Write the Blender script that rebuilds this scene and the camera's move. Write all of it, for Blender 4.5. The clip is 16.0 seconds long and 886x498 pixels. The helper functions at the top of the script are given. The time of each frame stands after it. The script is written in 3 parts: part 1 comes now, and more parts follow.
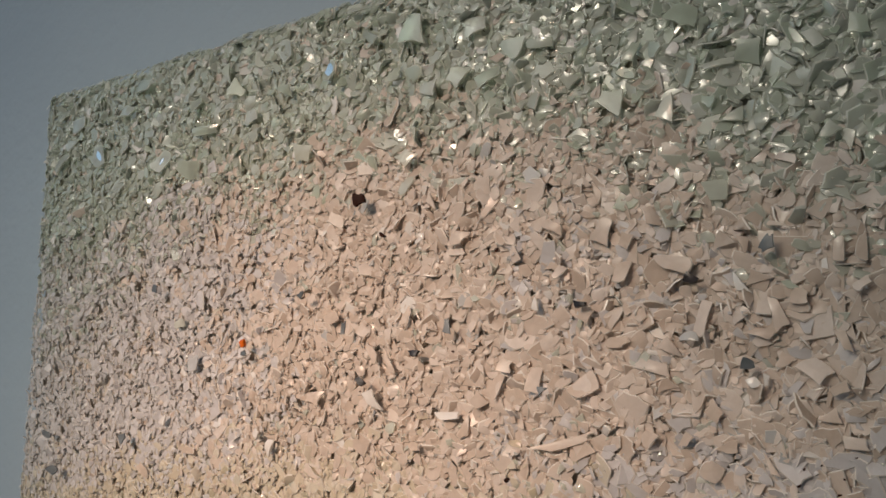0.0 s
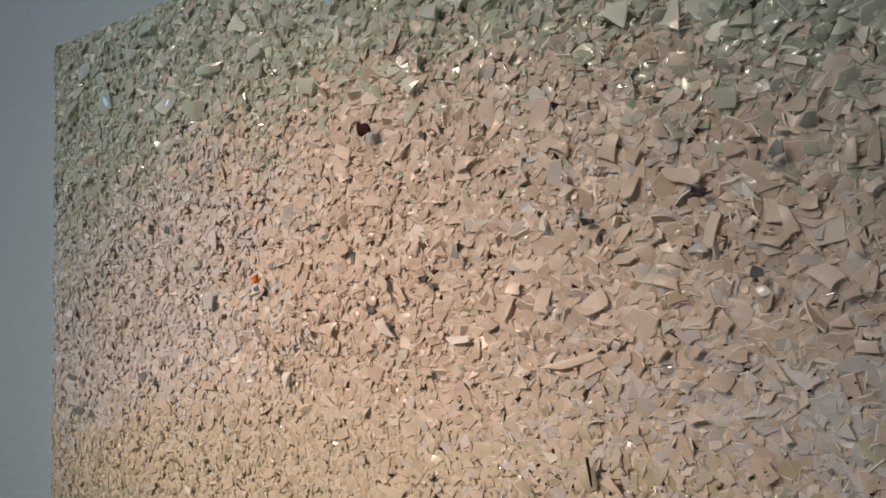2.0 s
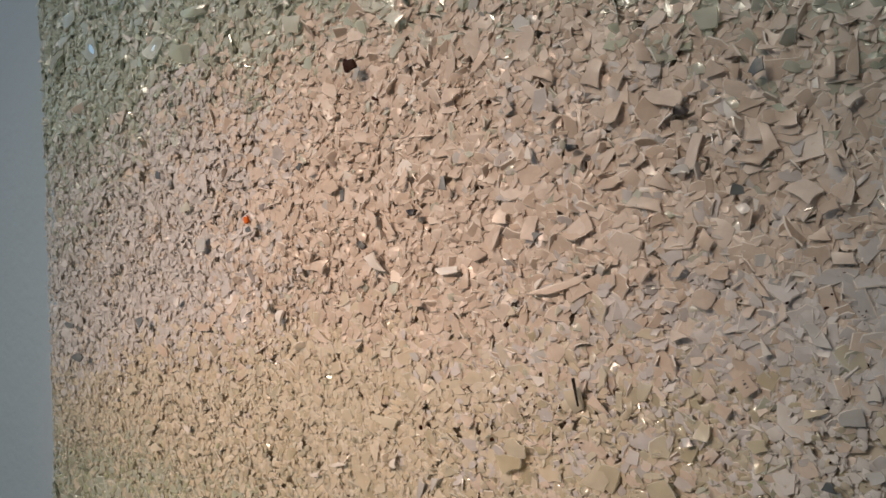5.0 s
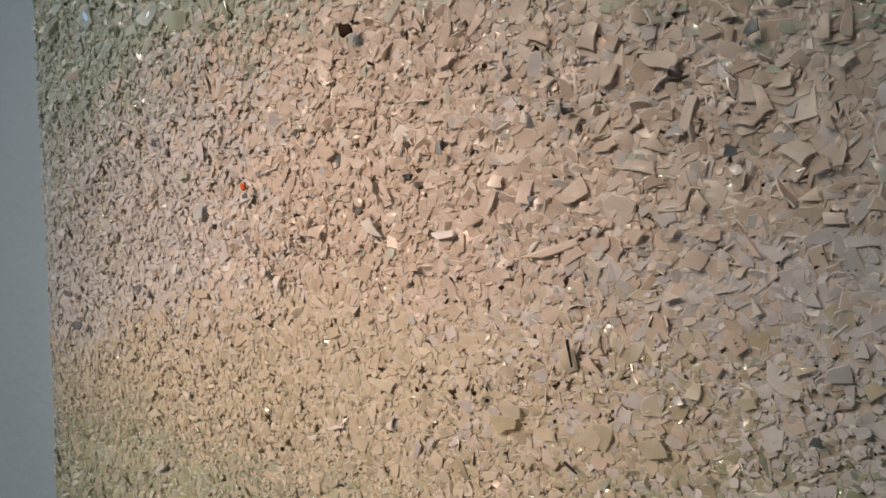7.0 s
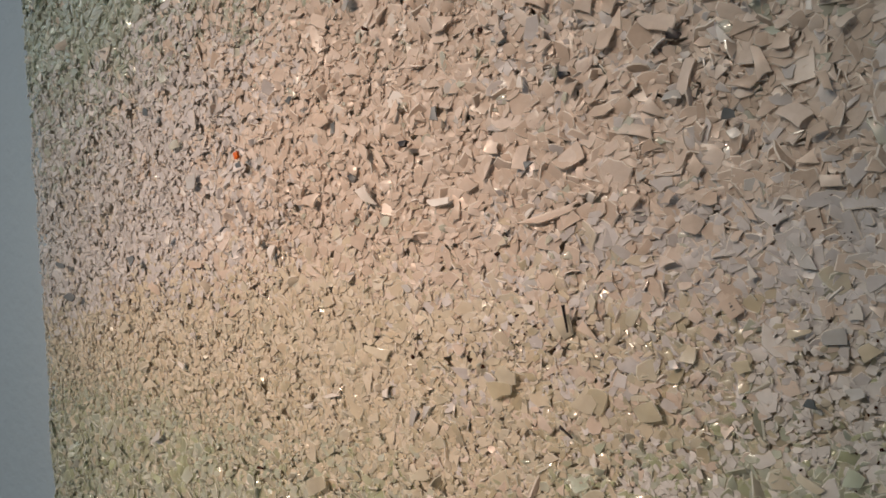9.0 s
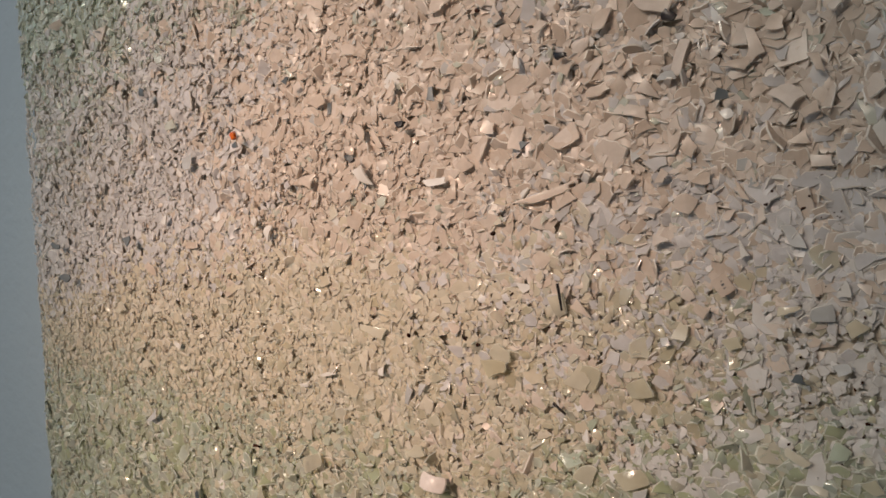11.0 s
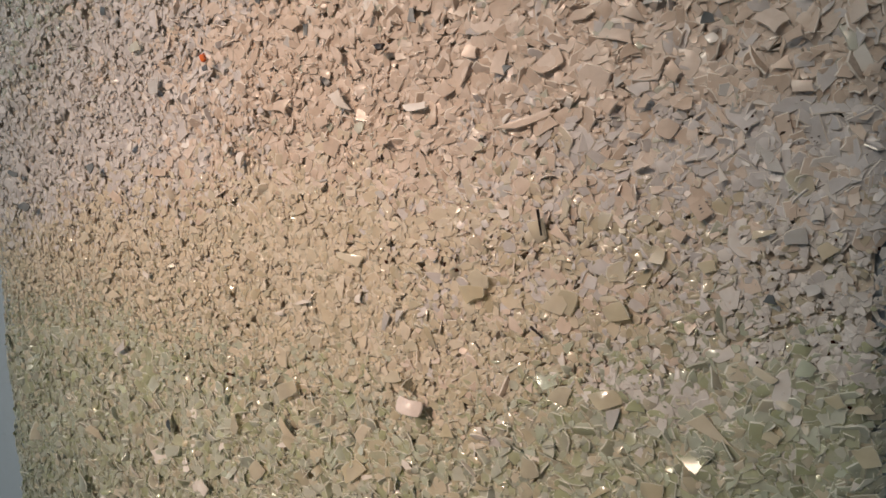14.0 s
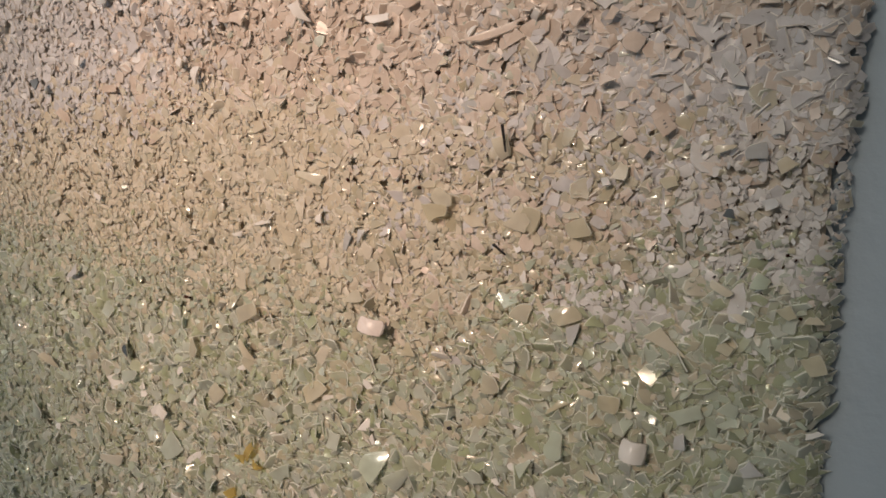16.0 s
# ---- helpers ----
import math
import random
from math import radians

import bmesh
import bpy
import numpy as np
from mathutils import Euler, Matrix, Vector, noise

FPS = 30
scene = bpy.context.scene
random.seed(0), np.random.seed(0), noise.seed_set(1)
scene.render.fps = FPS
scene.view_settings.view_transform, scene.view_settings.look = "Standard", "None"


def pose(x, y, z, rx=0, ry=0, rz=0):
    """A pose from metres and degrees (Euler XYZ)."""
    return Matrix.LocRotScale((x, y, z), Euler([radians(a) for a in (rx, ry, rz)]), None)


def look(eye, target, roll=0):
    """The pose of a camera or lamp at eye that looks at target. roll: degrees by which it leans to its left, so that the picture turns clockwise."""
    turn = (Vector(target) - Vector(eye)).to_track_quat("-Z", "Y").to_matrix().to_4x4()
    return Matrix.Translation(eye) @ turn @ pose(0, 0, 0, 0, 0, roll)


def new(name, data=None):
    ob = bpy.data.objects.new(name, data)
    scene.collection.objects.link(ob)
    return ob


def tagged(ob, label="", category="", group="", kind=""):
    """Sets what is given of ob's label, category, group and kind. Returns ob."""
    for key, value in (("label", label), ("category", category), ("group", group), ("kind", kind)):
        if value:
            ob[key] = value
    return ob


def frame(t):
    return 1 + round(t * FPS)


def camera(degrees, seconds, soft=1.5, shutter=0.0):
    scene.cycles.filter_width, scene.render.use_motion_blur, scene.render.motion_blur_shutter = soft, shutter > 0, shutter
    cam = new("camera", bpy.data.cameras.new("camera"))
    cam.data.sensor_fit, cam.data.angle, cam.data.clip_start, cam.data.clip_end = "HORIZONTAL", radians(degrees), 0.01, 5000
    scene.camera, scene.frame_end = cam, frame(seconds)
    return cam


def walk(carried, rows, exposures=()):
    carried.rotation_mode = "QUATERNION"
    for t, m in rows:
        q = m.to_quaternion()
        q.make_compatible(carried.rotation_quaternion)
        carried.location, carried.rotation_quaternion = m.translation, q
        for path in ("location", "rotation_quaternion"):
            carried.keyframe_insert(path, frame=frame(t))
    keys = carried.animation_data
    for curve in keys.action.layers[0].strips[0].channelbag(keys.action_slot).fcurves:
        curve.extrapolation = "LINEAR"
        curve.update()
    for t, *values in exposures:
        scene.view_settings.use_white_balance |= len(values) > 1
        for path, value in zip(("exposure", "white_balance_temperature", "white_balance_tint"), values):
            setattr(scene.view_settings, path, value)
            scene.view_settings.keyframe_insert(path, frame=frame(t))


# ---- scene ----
cam = camera(63.3, 16.0, soft=1.65)
PATH = [
    (0, (0.285, -0.318, 1.469), (-0.757, 1.365, 1.75), 0.1),
    (0.5, (0.288, -0.315, 1.464), (-0.77, 1.364, 1.711), -0.6),
    (1, (0.289, -0.313, 1.46), (-0.788, 1.358, 1.677), -1.1),
    (1.5, (0.289, -0.313, 1.458), (-0.798, 1.357, 1.639), -1.5),
    (2, (0.288, -0.312, 1.455), (-0.807, 1.355, 1.607), -1.6),
    (2.5, (0.288, -0.313, 1.452), (-0.801, 1.359, 1.592), -1.5),
    (3, (0.289, -0.313, 1.45), (-0.797, 1.362, 1.577), -2.0),
    (3.5, (0.29, -0.311, 1.446), (-0.797, 1.365, 1.542), -2.2),
    (4, (0.291, -0.312, 1.442), (-0.798, 1.363, 1.524), -2.4),
    (6.5, (0.295, -0.314, 1.433), (-0.803, 1.357, 1.441), -2.8),
    (7, (0.295, -0.315, 1.431), (-0.794, 1.362, 1.421), -2.6),
    (7.5, (0.294, -0.315, 1.43), (-0.792, 1.364, 1.405), -2.6),
    (8, (0.294, -0.315, 1.428), (-0.79, 1.365, 1.388), -2.7),
    (8.5, (0.294, -0.315, 1.426), (-0.782, 1.37, 1.373), -2.7),
    (9, (0.293, -0.315, 1.425), (-0.781, 1.37, 1.355), -2.7),
    (11.5, (0.294, -0.32, 1.42), (-0.755, 1.378, 1.3), -2.3),
    (12, (0.295, -0.32, 1.419), (-0.744, 1.382, 1.275), -2.3),
    (12.5, (0.294, -0.321, 1.416), (-0.749, 1.377, 1.247), -1.8),
    (13, (0.291, -0.323, 1.414), (-0.722, 1.391, 1.226), -1.4),
    (13.5, (0.289, -0.323, 1.412), (-0.704, 1.399, 1.195), -1.5),
    (14, (0.284, -0.326, 1.409), (-0.67, 1.415, 1.162), -1.5),
    (14.5, (0.278, -0.328, 1.407), (-0.627, 1.431, 1.113), -1.1),
    (15, (0.277, -0.328, 1.401), (-0.59, 1.445, 1.076), -0.6),
    (15.5, (0.281, -0.326, 1.397), (-0.573, 1.444, 1.029), -0.2),
    (16, (0.282, -0.326, 1.394), (-0.564, 1.443, 0.999), -0.5),
]
walk(cam, [(t, look(eye, target, roll)) for t, eye, target, roll in PATH])

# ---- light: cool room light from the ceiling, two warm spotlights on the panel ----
world = bpy.data.worlds.new("world")
world.use_nodes = True
world.node_tree.nodes["Background"].inputs[0].default_value = (0.5, 0.6, 0.7, 1)
world.node_tree.nodes["Background"].inputs[1].default_value = 0.05
scene.world = world


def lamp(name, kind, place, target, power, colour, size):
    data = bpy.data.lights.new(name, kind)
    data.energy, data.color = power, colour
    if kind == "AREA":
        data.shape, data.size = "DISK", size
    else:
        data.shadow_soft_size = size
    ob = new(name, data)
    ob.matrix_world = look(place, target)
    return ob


lamp("ceiling_light", "AREA", (-0.40, -1.6, 2.6), (0.0, 0, 1.3), 14.8, (1.0, 0.93, 0.84), 1.7)
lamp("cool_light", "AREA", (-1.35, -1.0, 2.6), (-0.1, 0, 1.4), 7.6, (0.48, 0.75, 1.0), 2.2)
flood = lamp("flood_spotlight", "SPOT", (-0.30, -1.8, 2.1), (-0.09, 0, 1.28), 54, (1.0, 0.90, 0.74), 0.16)
flood.data.spot_size, flood.data.spot_blend = radians(37), 1.0
spot = lamp("warm_spotlight", "SPOT", (-0.03, -1.8, 2.25), (-0.02, 0, 1.35), 130, (1.0, 0.65, 0.48), 0.08)
spot.data.spot_size, spot.data.spot_blend = radians(18.5), 1.0

# ---- materials ----


def material(name):
    m = bpy.data.materials.new(name)
    m.use_nodes = True
    return m, m.node_tree, m.node_tree.nodes["Principled BSDF"]


def link(tree, a, b):
    tree.links.new(a, b)


def piece_random(tree):
    """A number from 0 to 1 for each piece, whether it is an object or an island."""
    info, geo = tree.nodes.new("ShaderNodeObjectInfo"), tree.nodes.new("ShaderNodeNewGeometry")
    add, wrap = tree.nodes.new("ShaderNodeMath"), tree.nodes.new("ShaderNodeMath")
    wrap.operation = "FRACT"
    link(tree, info.outputs["Random"], add.inputs[0])
    link(tree, geo.outputs["Random Per Island"], add.inputs[1])
    link(tree, add.outputs[0], wrap.inputs[0])
    return wrap.outputs[0]


def ramp(tree, source, stops):
    node = tree.nodes.new("ShaderNodeValToRGB")
    band = node.color_ramp
    while len(band.elements) < len(stops):
        band.elements.new(0.5)
    for e, (at, colour) in zip(band.elements, stops):
        e.position, e.color = at, (*colour, 1)
    link(tree, source, node.inputs[0])
    return node.outputs[0]


def noise_out(tree, scale, detail=3.0):
    where = tree.nodes.new("ShaderNodeTexCoord")
    node = tree.nodes.new("ShaderNodeTexNoise")
    node.inputs["Scale"].default_value, node.inputs["Detail"].default_value = scale, detail
    link(tree, where.outputs["Object"], node.inputs["Vector"])
    return node.outputs[0]


def bump(tree, shader, height, strength, distance):
    node = tree.nodes.new("ShaderNodeBump")
    node.inputs["Strength"].default_value, node.inputs["Distance"].default_value = strength, distance
    link(tree, height, node.inputs["Height"])
    link(tree, node.outputs[0], shader.inputs["Normal"])


def mixed(tree, a, b, share):
    node = tree.nodes.new("ShaderNodeMix")
    node.data_type, node.blend_type = "RGBA", "MULTIPLY"
    node.inputs[0].default_value = share
    link(tree, a, node.inputs[6])
    link(tree, b, node.inputs[7])
    return node.outputs[2]


def shard_material(name, stops, rough=0.3, see=0.0, relief=0.07, glow=0.3, ior=1.5, sheen=0.0):
    """Thin fired or frosted shards: each piece its own tone, with dust and faint relief; light passes through their thin walls.
    see: how far one sees straight through the thin glass; glow: how much light it scatters to its other side;
    sheen: the index of refraction of a polished skin over all that."""
    m, tree, shader = material(name)
    tone = ramp(tree, piece_random(tree), stops)
    dust = ramp(tree, noise_out(tree, 170), ((0.3, (0.86, 0.84, 0.81)), (0.65, (1, 1, 1))))
    skin = mixed(tree, tone, dust, 0.6)
    link(tree, skin, shader.inputs["Base Color"])
    last = shader.outputs[0]
    for share, kind in ((glow, "ShaderNodeBsdfTranslucent"), (see, "ShaderNodeBsdfTransparent")):
        if share:
            veil, blend = tree.nodes.new(kind), tree.nodes.new("ShaderNodeMixShader")
            blend.inputs[0].default_value = share
            link(tree, skin, veil.inputs["Color"])
            link(tree, last, blend.inputs[1])
            link(tree, veil.outputs[0], blend.inputs[2])
            last = blend.outputs[0]
    if sheen:
        polish, share, coat = tree.nodes.new("ShaderNodeBsdfGlossy"), tree.nodes.new("ShaderNodeFresnel"), tree.nodes.new("ShaderNodeMixShader")
        polish.inputs["Roughness"].default_value, share.inputs["IOR"].default_value = 0.15, sheen
        link(tree, share.outputs[0], coat.inputs[0])
        link(tree, last, coat.inputs[1])
        link(tree, polish.outputs[0], coat.inputs[2])
        last = coat.outputs[0]
    link(tree, last, tree.nodes["Material Output"].inputs["Surface"])
    gloss = ramp(tree, noise_out(tree, 500), ((0.3, (rough * 0.6,) * 3), (0.7, (rough * 1.5,) * 3)))
    link(tree, gloss, shader.inputs["Roughness"])
    shader.inputs["IOR"].default_value = ior
    bump(tree, shader, noise_out(tree, 420), relief, 0.0008)
    return m


MAT = {
    "cream": shard_material("cream_shards", ((0, (0.715, 0.625, 0.545)), (0.5, (0.795, 0.71, 0.635)), (1, (0.86, 0.80, 0.75))), 0.25, glow=0.5, ior=1.45),
    "cool": shard_material("grey_white_shards", ((0, (0.66, 0.65, 0.66)), (0.5, (0.74, 0.73, 0.74)), (1, (0.83, 0.82, 0.83))), 0.26, glow=0.5, ior=1.42),
    "butter": shard_material("butter_shards", ((0, (0.83, 0.755, 0.61)), (0.5, (0.87, 0.81, 0.685)), (1, (0.91, 0.87, 0.78))), 0.2, 0.10, 0.06, glow=0.5, ior=1.4, sheen=1.3),
    "grit": shard_material("grey_grit", ((0, (0.66, 0.645, 0.63)), (1, (0.82, 0.81, 0.80))), 0.4, glow=0.4),
    "white": shard_material("white_shards", ((0, (0.80, 0.78, 0.75)), (1, (0.87, 0.86, 0.84))), 0.14, glow=0.35),
    "pale": shard_material("milky_glass", ((0, (0.78, 0.82, 0.74)), (1, (0.87, 0.89, 0.83))), 0.12, 0.33, 0.06, glow=0.5, ior=1.4, sheen=1.4),
    "clear": shard_material("straw_glass", ((0, (0.87, 0.82, 0.66)), (0.5, (0.90, 0.87, 0.74)), (1, (0.94, 0.92, 0.83))), 0.08, 0.42, 0.06, glow=0.55, ior=1.4, sheen=1.5),
    "straw": shard_material("milky_straw_glass", ((0, (0.85, 0.79, 0.65)), (1, (0.91, 0.88, 0.78))), 0.12, 0.25, 0.05, glow=0.5, ior=1.4, sheen=1.4),
    "green": shard_material("green_glass", ((0, (0.79, 0.87, 0.76)), (0.5, (0.85, 0.905, 0.82)), (1, (0.91, 0.94, 0.88))), 0.08, 0.40, 0.06, glow=0.55, ior=1.4, sheen=1.5),
    "olive": shard_material("olive_glass", ((0, (0.75, 0.81, 0.60)), (0.5, (0.81, 0.85, 0.68)), (1, (0.88, 0.90, 0.79))), 0.08, 0.46, 0.06, glow=0.55, ior=1.4, sheen=1.5),
    "chip": shard_material("fractured_ware", ((0, (0.87, 0.83, 0.77)), (1, (0.92, 0.90, 0.86))), 0.14, glow=0.35),
    "rim": shard_material("fractured_glass", ((0, (0.89, 0.91, 0.83)), (1, (0.94, 0.95, 0.90))), 0.08, 0.18, 0.05, glow=0.5, ior=1.6),
    "slate": shard_material("slate_shards", ((0, (0.06, 0.075, 0.085)), (1, (0.15, 0.17, 0.185))), 0.45, glow=0.0),
    "blue": shard_material("blue_grey_shards", ((0, (0.50, 0.51, 0.51)), (1, (0.62, 0.625, 0.625))), 0.2, glow=0.35),
    "dark": shard_material("black_shards", ((0, (0.010, 0.010, 0.012)), (1, (0.025, 0.022, 0.025))), 0.3, glow=0.0, ior=1.35),
    "rust": shard_material("brown_shards", ((0, (0.015, 0.005, 0.003)), (1, (0.05, 0.016, 0.008))), 0.6, glow=0.0, ior=1.2),
    "orange": shard_material("orange_shard", ((0, (0.60, 0.13, 0.014)), (1, (0.64, 0.15, 0.018))), 0.10, glow=0.2),
    "amber": shard_material("amber_glass", ((0, (0.84, 0.72, 0.36)), (1, (0.88, 0.79, 0.48))), 0.08, 0.7, glow=0.5),
    "shell": shard_material("pink_white_shard", ((0, (0.80, 0.74, 0.71)), (1, (0.82, 0.76, 0.73))), 0.3),
}
MAT["lump"] = MAT["white"]
# the broken edge of each kind of shard
EDGE = {"cream": "chip", "cool": "chip", "butter": "chip", "white": "chip", "blue": "chip", "shell": "chip", "lump": "chip", "pale": "rim", "straw": "rim", "olive": "rim", "clear": "rim", "green": "rim"}


def plaster(name, colour, scale=90):
    m, tree, shader = material(name)
    tone = ramp(tree, noise_out(tree, 3.0), ((0.3, tuple(c * 0.94 for c in colour)), (0.7, colour)))
    link(tree, tone, shader.inputs["Base Color"])
    shader.inputs["Roughness"].default_value = 0.75
    bump(tree, shader, noise_out(tree, scale, 5.0), 0.35, 0.004)
    return m


WALL_PAINT = plaster("pale_grey_wall_paint", (0.305, 0.365, 0.42))
ROOM_PAINT = plaster("white_room_paint", (0.80, 0.80, 0.80))
FLOOR_PAINT = plaster("pale_floor", (0.50, 0.48, 0.45), 25)
BED = shard_material("mortar_bed", ((0, (0.48, 0.45, 0.39)), (1, (0.54, 0.50, 0.44))), 0.6, glow=0.0)

# ---- room ----


def box_mesh(name, lo, hi, mat, bevel=0.0):
    bm = bmesh.new()
    bmesh.ops.create_cube(bm, size=1.0)
    for v in bm.verts:
        v.co = [lo[i] + (v.co[i] + 0.5) * (hi[i] - lo[i]) for i in range(3)]
    if bevel:
        bmesh.ops.bevel(bm, geom=bm.edges[:], offset=bevel, segments=2, affect="EDGES")
    me = bpy.data.meshes.new(name)
    bm.to_mesh(me)
    bm.free()
    me.materials.append(mat)
    return me


BACK = 0.018  # the wall's face behind the panel
for name, lo, hi, mat, label in (
    ("wall_north", (-2.2, BACK, 0), (2.2, BACK + 0.15, 2.8), WALL_PAINT, "pale grey painted plaster wall behind the shard panel"),
    ("wall_south", (-2.2, -3.15, 0), (2.2, -3.0, 2.8), ROOM_PAINT, "plain white plaster wall"),
    ("wall_west", (-2.35, -3.15, 0), (-2.2, BACK + 0.15, 2.8), ROOM_PAINT, "plain white plaster wall"),
    ("wall_east", (2.2, -3.15, 0), (2.35, BACK + 0.15, 2.8), ROOM_PAINT, "plain white plaster wall"),
    ("floor", (-2.35, -3.15, -0.12), (2.35, BACK + 0.15, 0), FLOOR_PAINT, "plain pale floor"),
    ("ceiling", (-2.35, -3.15, 2.8), (2.35, BACK + 0.15, 2.92), ROOM_PAINT, "plain white ceiling"),
):
    tagged(new(name, box_mesh(name, lo, hi, mat)), label, name.split("_")[0], kind="structure")

# ---- the panel ----
LEFT, RIGHT, TOP, FOOT = -0.314, 0.307, 1.686, 0.98
panel = tagged(new("shard_panel"), "wall panel of broken green, cream and straw glass shards", "wall panel")
panel.location = (0, BACK, FOOT)


def part(name, mesh, parent=panel, label="", kind=""):
    ob = new(name, mesh)
    ob.parent = parent
    ob.matrix_parent_inverse = Matrix.Translation((0, -BACK, -FOOT)) if parent is panel else Matrix()
    return tagged(ob, label, kind=kind)


part("backing_board", box_mesh("backing_board", (LEFT + 0.010, 0.010, FOOT + 0.008), (RIGHT - 0.008, BACK, TOP - 0.008), BED, 0.006), label="mortar-coloured backing slab")

rng = np.random.default_rng(7)


def relief(x, z):
    """How far the surface of the heap lies behind the panel's front plane."""
    wave = 0.0013 * np.sin(31 * x + 3.1 * np.sin(23 * z)) * np.cos(37 * z + 2 * np.sin(19 * x)) + 0.001 * np.sin(90 * x + 5) * np.sin(83 * z)
    edge = np.minimum(np.minimum(x - LEFT, RIGHT - x), np.minimum(TOP - z, z - FOOT))
    return wave + 0.007 * np.clip(1 - edge / 0.016, 0, 1.3) ** 2


def bend_out(x, z):
    """The lean of the surface towards the panel's sides, for its rounded edges."""
    lean = lambda d: 1.0 * np.clip(1 - d / 0.018, 0, 1)
    return lean(RIGHT - x) - lean(x - LEFT), lean(TOP - z) - lean(z - FOOT)


def shard_arrays(k, n, place, size, flat, tilt, thick, bow, fine, rim):
    """Vertices of n bowed shards with k corners: front centre, inner ring, front rim (at the share rim of the reach), back rim, back centre.
    fine: the sides between the corners run in bows too. Returns the number of rim points and the vertices."""
    turn = (np.arange(k)[None, :] + rng.uniform(-0.36, 0.36, (n, k))) * 2 * math.pi / k + rng.uniform(0, 6.28, (n, 1))
    reach = rng.uniform(0.6, 1.12, (n, k))
    u, v = np.cos(turn) * reach, np.sin(turn) * reach * flat[:, None]
    if fine:
        arc = 1 + rng.uniform(-0.16, 0.26, (n, k))
        mu, mv = (u + np.roll(u, -1, 1)) * 0.5 * arc, (v + np.roll(v, -1, 1)) * 0.5 * arc
        u, v = np.stack([u, mu], 2).reshape(n, 2 * k), np.stack([v, mv], 2).reshape(n, 2 * k)
        k = 2 * k
    zero = np.zeros((n, 1))
    u = np.concatenate([zero, u * 0.55, u * rim, u, zero], 1) * size[:, None] * 0.5
    v = np.concatenate([zero, v * 0.55, v * rim, v, zero], 1) * size[:, None] * 0.5
    way = rng.uniform(0, 3.14, (n, 1))
    w = -bow[:, None] * ((u * np.cos(way) + v * np.sin(way)) ** 2 + 0.45 * (v * np.cos(way) - u * np.sin(way)) ** 2) / size[:, None]
    w[:, 2 * k + 1:] -= thick[:, None]
    spin, lean, side = rng.uniform(0, 6.28, n), tilt, rng.uniform(0, 6.28, n)
    cs, sn = np.cos(spin)[:, None], np.sin(spin)[:, None]
    u, v = u * cs - v * sn, u * sn + v * cs
    # lean about an axis in the panel's plane
    ax, az = np.cos(side)[:, None], np.sin(side)[:, None]
    c, s = np.cos(lean)[:, None], np.sin(lean)[:, None]
    along = u * ax + v * az
    across = -u * az + v * ax
    across, w = across * c - w * s, across * s + w * c
    u, v = along * ax - across * az, along * az + across * ax
    bx, bz = bend_out(place[:, 0], place[:, 2])
    y = -w + u * np.tan(np.clip(bx, -0.9, 0.9))[:, None] * 0.8 + v * np.tan(np.clip(bz, -0.9, 0.9))[:, None] * 0.8
    return k, np.stack([u + place[:, :1], y + place[:, 1:2], v + place[:, 2:]], 2)


def shard_faces(k):
    """Faces of one shard, as rings of corners."""
    faces = []
    for i in range(k):
        j = (i + 1) % k
        faces.append((0, 1 + i, 1 + j))
        faces.append((1 + i, 1 + k + i, 1 + k + j, 1 + j))
        faces.append((1 + k + i, 1 + 2 * k + i, 1 + 2 * k + j, 1 + k + j))
        faces.append((1 + 2 * k + i, 3 * k + 1, 1 + 2 * k + j))
    return faces


def shard_mesh(me, groups):
    """Fills a mesh with (corners, vertex array, material name) groups, smooth on the plates and sharp at their rims."""
    points, loops, starts, base, at, rims, slots = [], [], [], 0, 0, [], []
    used = sorted({g[2] for g in groups} | {EDGE.get(g[2], g[2]) for g in groups})
    for k, arr, kind in groups:
        n, per = arr.shape[0], 3 * k + 2
        points.append(arr.reshape(-1, 3))
        local = shard_faces(k)
        flat = np.array([i for f in local for i in f])
        sizes = np.array([len(f) for f in local])
        shift = base + np.arange(n)[:, None] * per
        loops.append((flat[None, :] + shift).ravel())
        firsts = np.concatenate([[0], np.cumsum(sizes)[:-1]])
        starts.append((firsts[None, :] + at + np.arange(n)[:, None] * len(flat)).ravel())
        tag = np.zeros(per, int)
        tag[1 + k:1 + 2 * k], tag[1 + 2 * k:1 + 3 * k] = 1, 2
        rims.append(np.tile(tag, n))
        side = np.arange(len(local)) % 4 == 2
        slots.append(np.tile(np.where(side, used.index(EDGE.get(kind, kind)), used.index(kind)), n))
        base += n * per
        at += n * len(flat)
    points, loops, starts, rims, slots = (np.concatenate(a) for a in (points, loops, starts, rims, slots))
    me.vertices.add(len(points))
    me.vertices.foreach_set("co", points.astype(np.float32).ravel())
    me.loops.add(len(loops))
    me.loops.foreach_set("vertex_index", loops.astype(np.int32))
    me.polygons.add(len(starts))
    me.polygons.foreach_set("loop_start", starts.astype(np.int32))
    me.update(calc_edges=True)
    ends = np.zeros(len(me.edges) * 2, np.int32)
    me.edges.foreach_get("vertices", ends)
    ends = rims[ends].reshape(-1, 2)
    sharp = me.attributes.new("sharp_edge", "BOOLEAN", "EDGE")
    sharp.data.foreach_set("value", (ends[:, 0] > 0) & (ends[:, 1] > 0))
    for kind in used:
        me.materials.append(MAT[kind])
    me.polygons.foreach_set("material_index", slots.astype(np.int32))
    me.validate()
    return me


# ---- layers of the heap: green glass above, cream ware in the middle, straw and green glass below ----


